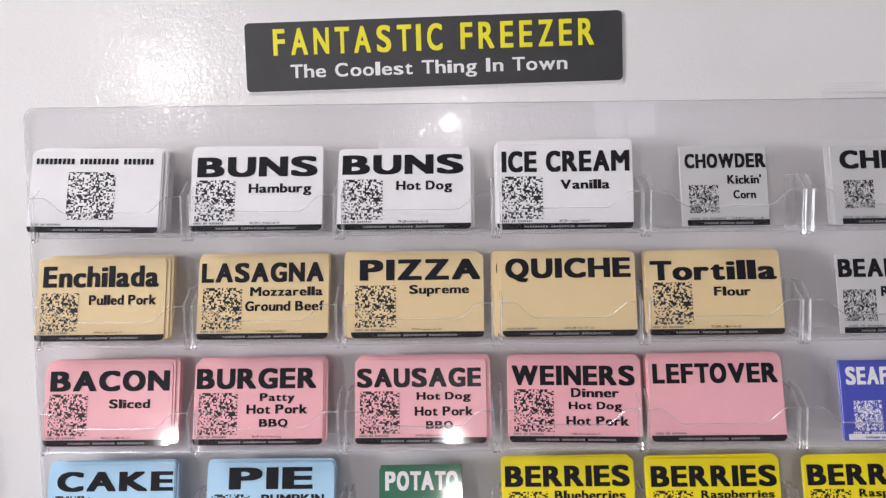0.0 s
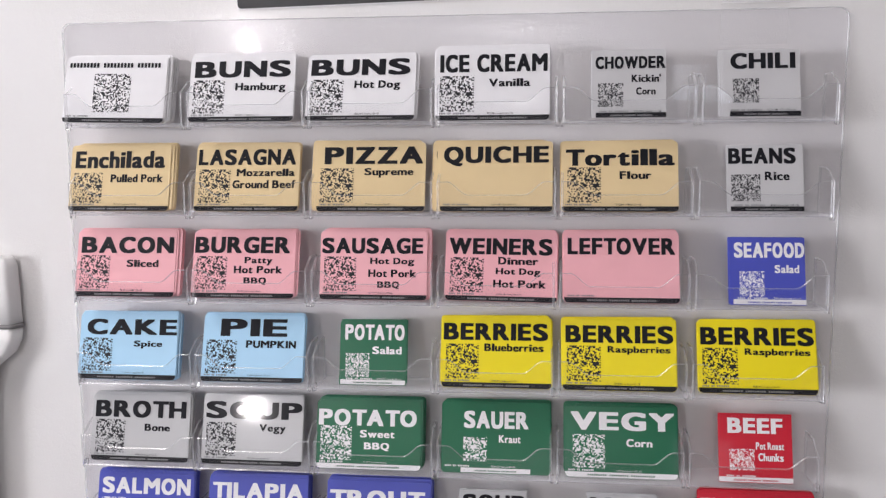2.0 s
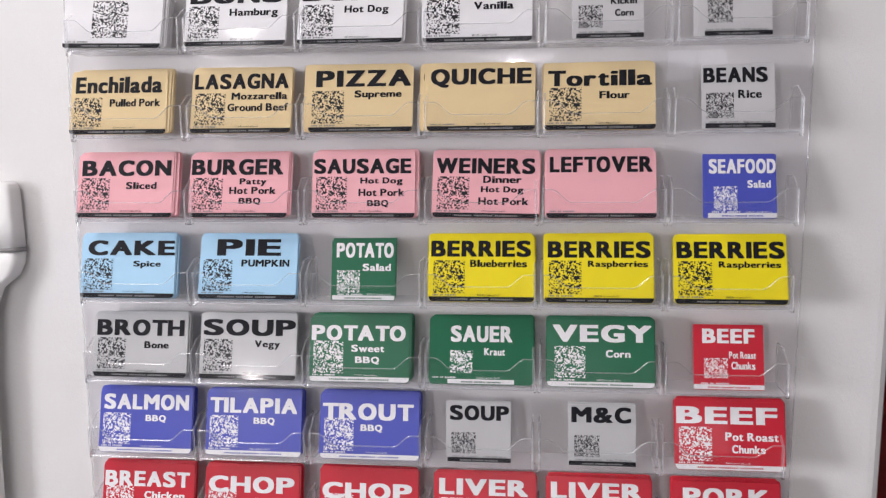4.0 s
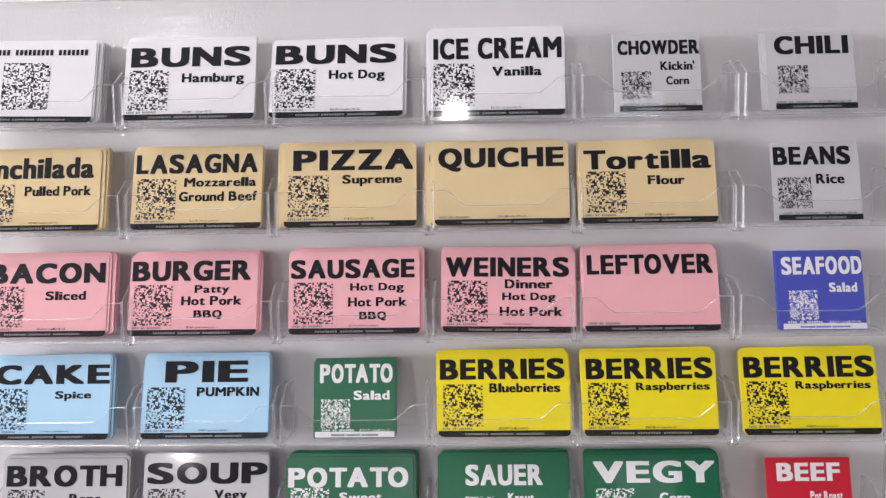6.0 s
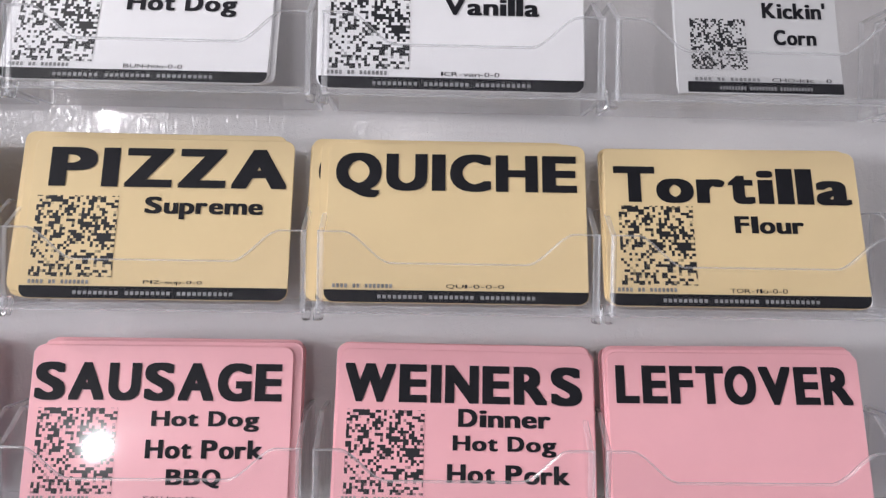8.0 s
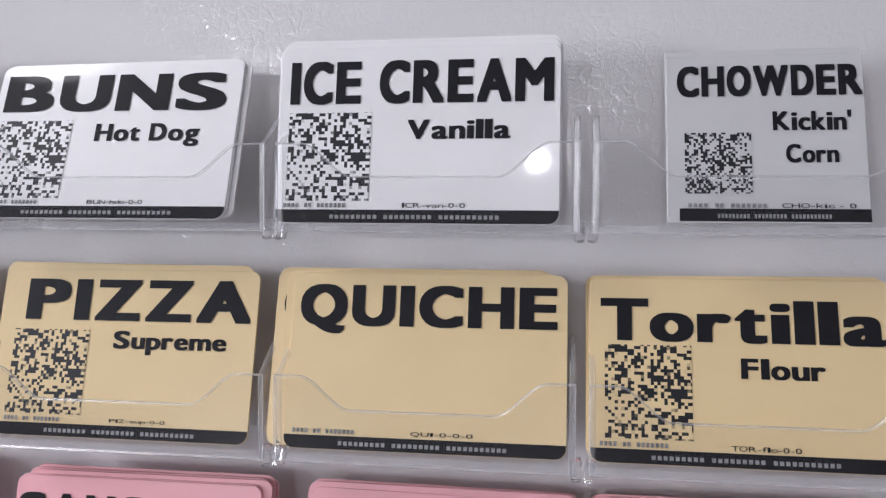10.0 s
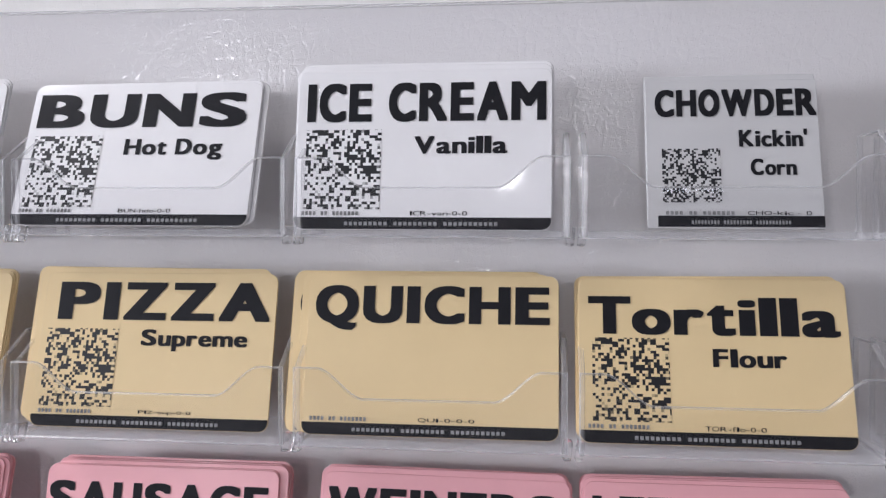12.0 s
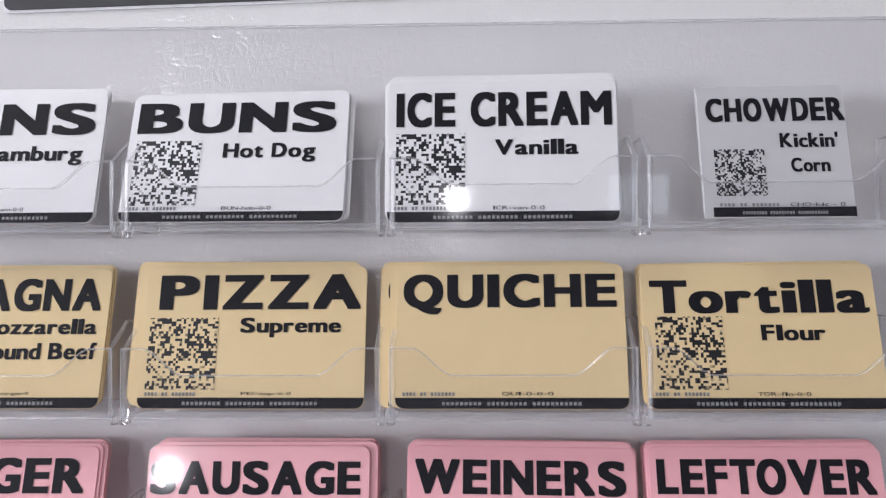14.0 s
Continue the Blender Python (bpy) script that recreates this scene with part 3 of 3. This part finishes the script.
card(1, 0.1692, "grey", "CHOWDER", (0.054, 0.992), (0.063, 0.253), [("Kickin'", 0.54, 0.93, 0.34, 0.46), ("Corn", 0.60, 0.86, 0.54, 0.65)], "CHO-kic - 0", 2, qr=SQ, small=True, bar=(0.06, 1.0))
card(1, 0.2640, "grey", "CHILI", (0.105, 0.94), (0.046, 0.286), [], "CHI-0-0-0", 3, drift=-0.003, qr=(0.13, 0.47, 0.43, 0.79), small=True, bar=(0.09, 1.0))
# row of cream cards
card(2, -0.2365, "cream", "Enchilada", (0.045, 0.944), (0.093, 0.353), [("Pulled Pork", 0.41, 0.93, 0.447, 0.567)], "ENC-ppo-0-0", 6, drift=0.004, qr=(0.04, 0.33, 0.42, 0.88))
card(2, -0.1285, "cream", "LASAGNA", (0.023, 0.962), (0.074, 0.314), [("Mozzarella", 0.40, 0.955, 0.370, 0.480), ("Ground Beef", 0.365, 0.965, 0.540, 0.660)], "LAS-moz-gbe-0", 5, lean=15)
card(2, -0.0270, "cream", "PIZZA", (0.064, 0.976), (0.061, 0.311), [("Supreme", 0.44, 0.89, 0.37, 0.51)], "PIZ-sup-0-0", 6, drift=-0.0045, qr=(0.03, 0.34, 0.37, 0.87))
card(2, 0.0712, "cream", "QUICHE", (0.03, 0.965), (0.068, 0.353), [], "QUI-0-0-0", 7, drift=-0.0058, qr=None, echo=True)
card(2, 0.1645, "cream", "Tortilla", (0.036, 0.97), (0.114, 0.35), [("Flour", 0.50, 0.77, 0.429, 0.539)], "TOR-flo-0-0", 4, qr=(0.05, 0.34, 0.37, 0.87), lean=16)
card(2, 0.2695, "grey", "BEANS", (0.026, 0.905), (0.045, 0.285), [("Rice", 0.50, 0.82, 0.40, 0.53)], "BEA-ric-0-0", 2, qr=(0.06, 0.44, 0.44, 0.84), small=True, bar=(0.05, 1.0))
# row of pink cards
card(3, -0.2345, "pink", "BACON", (0.04, 0.976), (0.094, 0.344), [("Sliced", 0.51, 0.83, 0.44, 0.55)], "BAC-sli-0-0", 9, drift=0.004)
card(3, -0.1335, "pink", "BURGER", (0.016, 0.946), (0.082, 0.332), [("Patty", 0.51, 0.78, 0.385, 0.51), ("Hot Pork", 0.41, 0.88, 0.52, 0.63), ("BBQ", 0.51, 0.73, 0.69, 0.80)], "BUR-pat-hot-bbq", 8, drift=0.002, lean=15.5)
card(3, -0.0255, "pink", "SAUSAGE", (0.016, 0.961), (0.102, 0.332), [("Hot Dog", 0.47, 0.88, 0.39, 0.51), ("Hot Pork", 0.455, 0.90, 0.56, 0.67), ("BBQ", 0.54, 0.745, 0.73, 0.84)], "SAU-hpo-bbq", 10, drift=0.002, lean=11.6)
card(3, 0.0755, "pink", "WEINERS", (0.023, 0.954), (0.09, 0.33), [("Dinner", 0.47, 0.83, 0.36, 0.47), ("Hot Dog", 0.45, 0.85, 0.52, 0.64), ("Hot Pork", 0.43, 0.90, 0.69, 0.80)], "WEI-din-hdo-hpo-0", 4, turn=0.8, lean=17)
card(3, 0.1675, "pink", "LEFTOVER", (0.031, 0.966), (0.081, 0.321), [], "", 9, drift=-0.001, qr=None, lean=16)
card(3, 0.2742, "blue", "SEAFOOD", (0.066, 0.992), (0.07, 0.3), [("Salad", 0.60, 0.92, 0.405, 0.525)], "SEA-sal-0-0", 2, qr=(0.13, 0.46, 0.50, 0.88), small=True, bar=(0.05, 1.0))
# pale blue, green and yellow cards
card(4, -0.2358, "sky", "CAKE", (0.071, 0.992), (0.086, 0.326), [("Spice", 0.56, 0.85, 0.41, 0.53)], "CAK-spi-0-0", 7, drift=0.001)
card(4, -0.1275, "sky", "PIE", (0.172, 0.83), (0.058, 0.318), [("PUMPKIN", 0.43, 0.92, 0.38, 0.49)], "PIE-pum-0-0", 6, lean=16.5)
card(4, -0.0265, "green", "POTATO", (0.074, 0.969), (0.04, 0.29), [("Salad", 0.49, 0.93, 0.389, 0.509)], "POT-sal-0-0", 2, qr=(0.09, 0.45, 0.50, 0.88), small=True, bar=(0.02, 0.99))
card(4, 0.0725, "yellow", "BERRIES", (0.013, 0.967), (0.072, 0.322), [("Blueberries", 0.39, 0.93, 0.366, 0.477)], "BER-blu-0-0", 4, lean=17)
card(4, 0.1675, "yellow", "BERRIES", (0.027, 0.974), (0.085, 0.335), [("Raspberries", 0.40, 0.95, 0.376, 0.496)], "BER-ras-0-0", 4, lean=14.5)
card(4, 0.2700, "yellow", "BERRIES", (0.025, 0.983), (0.085, 0.335), [("Raspberries", 0.40, 0.95, 0.376, 0.496)], "BER-ras-0-0", 3, lean=16)
# grey and green cards
card(5, -0.2275, "silver", "BROTH", (0.023, 0.961), (0.083, 0.343), [("Bone", 0.54, 0.80, 0.43, 0.54)], "BRO-bon-0-0", 11)
card(5, -0.1295, "silver", "SOUP", (0.029, 0.988), (0.06, 0.32), [("Vegy", 0.57, 0.83, 0.39, 0.53)], "SOU-veg-0-0", 8, lean=14.2)
card(5, -0.0310, "green", "POTATO", (0.017, 0.958), (0.131, 0.371), [("Sweet", 0.42, 0.75, 0.43, 0.54), ("BBQ", 0.46, 0.70, 0.61, 0.73)], "POT-swe-bbq", 10, drift=0.002)
card(5, 0.0725, "green", "SAUER", (0.205, 0.801), (0.112, 0.362), [("Kraut", 0.53, 0.73, 0.45, 0.56)], "SAU-kra-0-0", 8, qr=(0.20, 0.42, 0.49, 0.83), bar=(0.18, 0.82), lean=17.5)
card(5, 0.1705, "green", "VEGY", (0.055, 0.974), (0.077, 0.337), [("Corn", 0.55, 0.78, 0.450, 0.560)], "VEG-cor-0-0", 10, qr=(0.07, 0.36, 0.40, 0.87))
card(5, 0.2715, "red", "BEEF", (0.13, 0.876), (0.035, 0.265), [("Pot Roast", 0.51, 0.89, 0.394, 0.504), ("Chunks", 0.54, 0.88, 0.554, 0.674)], "", 2, qr=(0.15, 0.49, 0.50, 0.82), small=True, bar=(0.0, 1.0))
# royal blue cards
card(6, -0.2265, "blue", "SALMON", (0.043, 0.963), (0.07, 0.32), [("BBQ", 0.50, 0.72, 0.40, 0.52)], "SAL-bbq-0-0", 11)
card(6, -0.1265, "blue", "TILAPIA", (0.038, 0.953), (0.093, 0.333), [("BBQ", 0.50, 0.72, 0.40, 0.52)], "TIL-bbq-0-0", 11)
card(6, -0.0230, "blue", "TROUT", (0.022, 0.944), (0.141, 0.401), [("BBQ", 0.41, 0.63, 0.466, 0.586)], "TRO-bbq-0", 12)
card(6, 0.0710, "silver", "SOUP", (0.059, 0.974), (0.05, 0.3), [], "SOU-0-0-0", 3, qr=(0.08, 0.46, 0.50, 0.85), small=True, bar=(0.02, 1.0), lean=9)
card(6, 0.1735, "silver", "M&C", (0.04, 0.933), (0.033, 0.293), [], "M&C-0-0-0", 2, qr=(0.08, 0.46, 0.50, 0.85), small=True, bar=(0.0, 1.0), lean=9.5)
card(6, 0.2755, "red", "BEEF", (0.015, 0.934), (0.079, 0.329), [("Pot Roast", 0.46, 0.94, 0.45, 0.57), ("Chunks", 0.52, 0.82, 0.63, 0.75)], "BEE-pot-chu-0", 10)
# red cards
card(7, -0.2275, "red", "BREAST", (0.02, 0.95), (0.13, 0.38), [("Chicken", 0.46, 0.90, 0.45, 0.57)], "", 8)
card(7, -0.1305, "red", "CHOP", (0.04, 0.95), (0.16, 0.42), [("Pork", 0.54, 0.80, 0.50, 0.62)], "", 9, drift=0.001)
card(7, -0.0245, "red", "CHOP", (0.02, 0.94), (0.20, 0.46), [("Pork", 0.54, 0.80, 0.54, 0.66)], "", 9, drift=-0.001)
card(7, 0.0770, "red", "LIVER", (0.04, 0.92), (0.08, 0.33), [("Beef", 0.54, 0.80, 0.45, 0.57)], "", 6)
card(7, 0.1725, "red", "LIVER", (0.04, 0.92), (0.08, 0.33), [("Beef", 0.54, 0.80, 0.45, 0.57)], "", 6)
card(7, 0.2760, "red", "PORK", (0.10, 0.90), (0.10, 0.36), [("Loin", 0.54, 0.80, 0.45, 0.57)], "", 7)
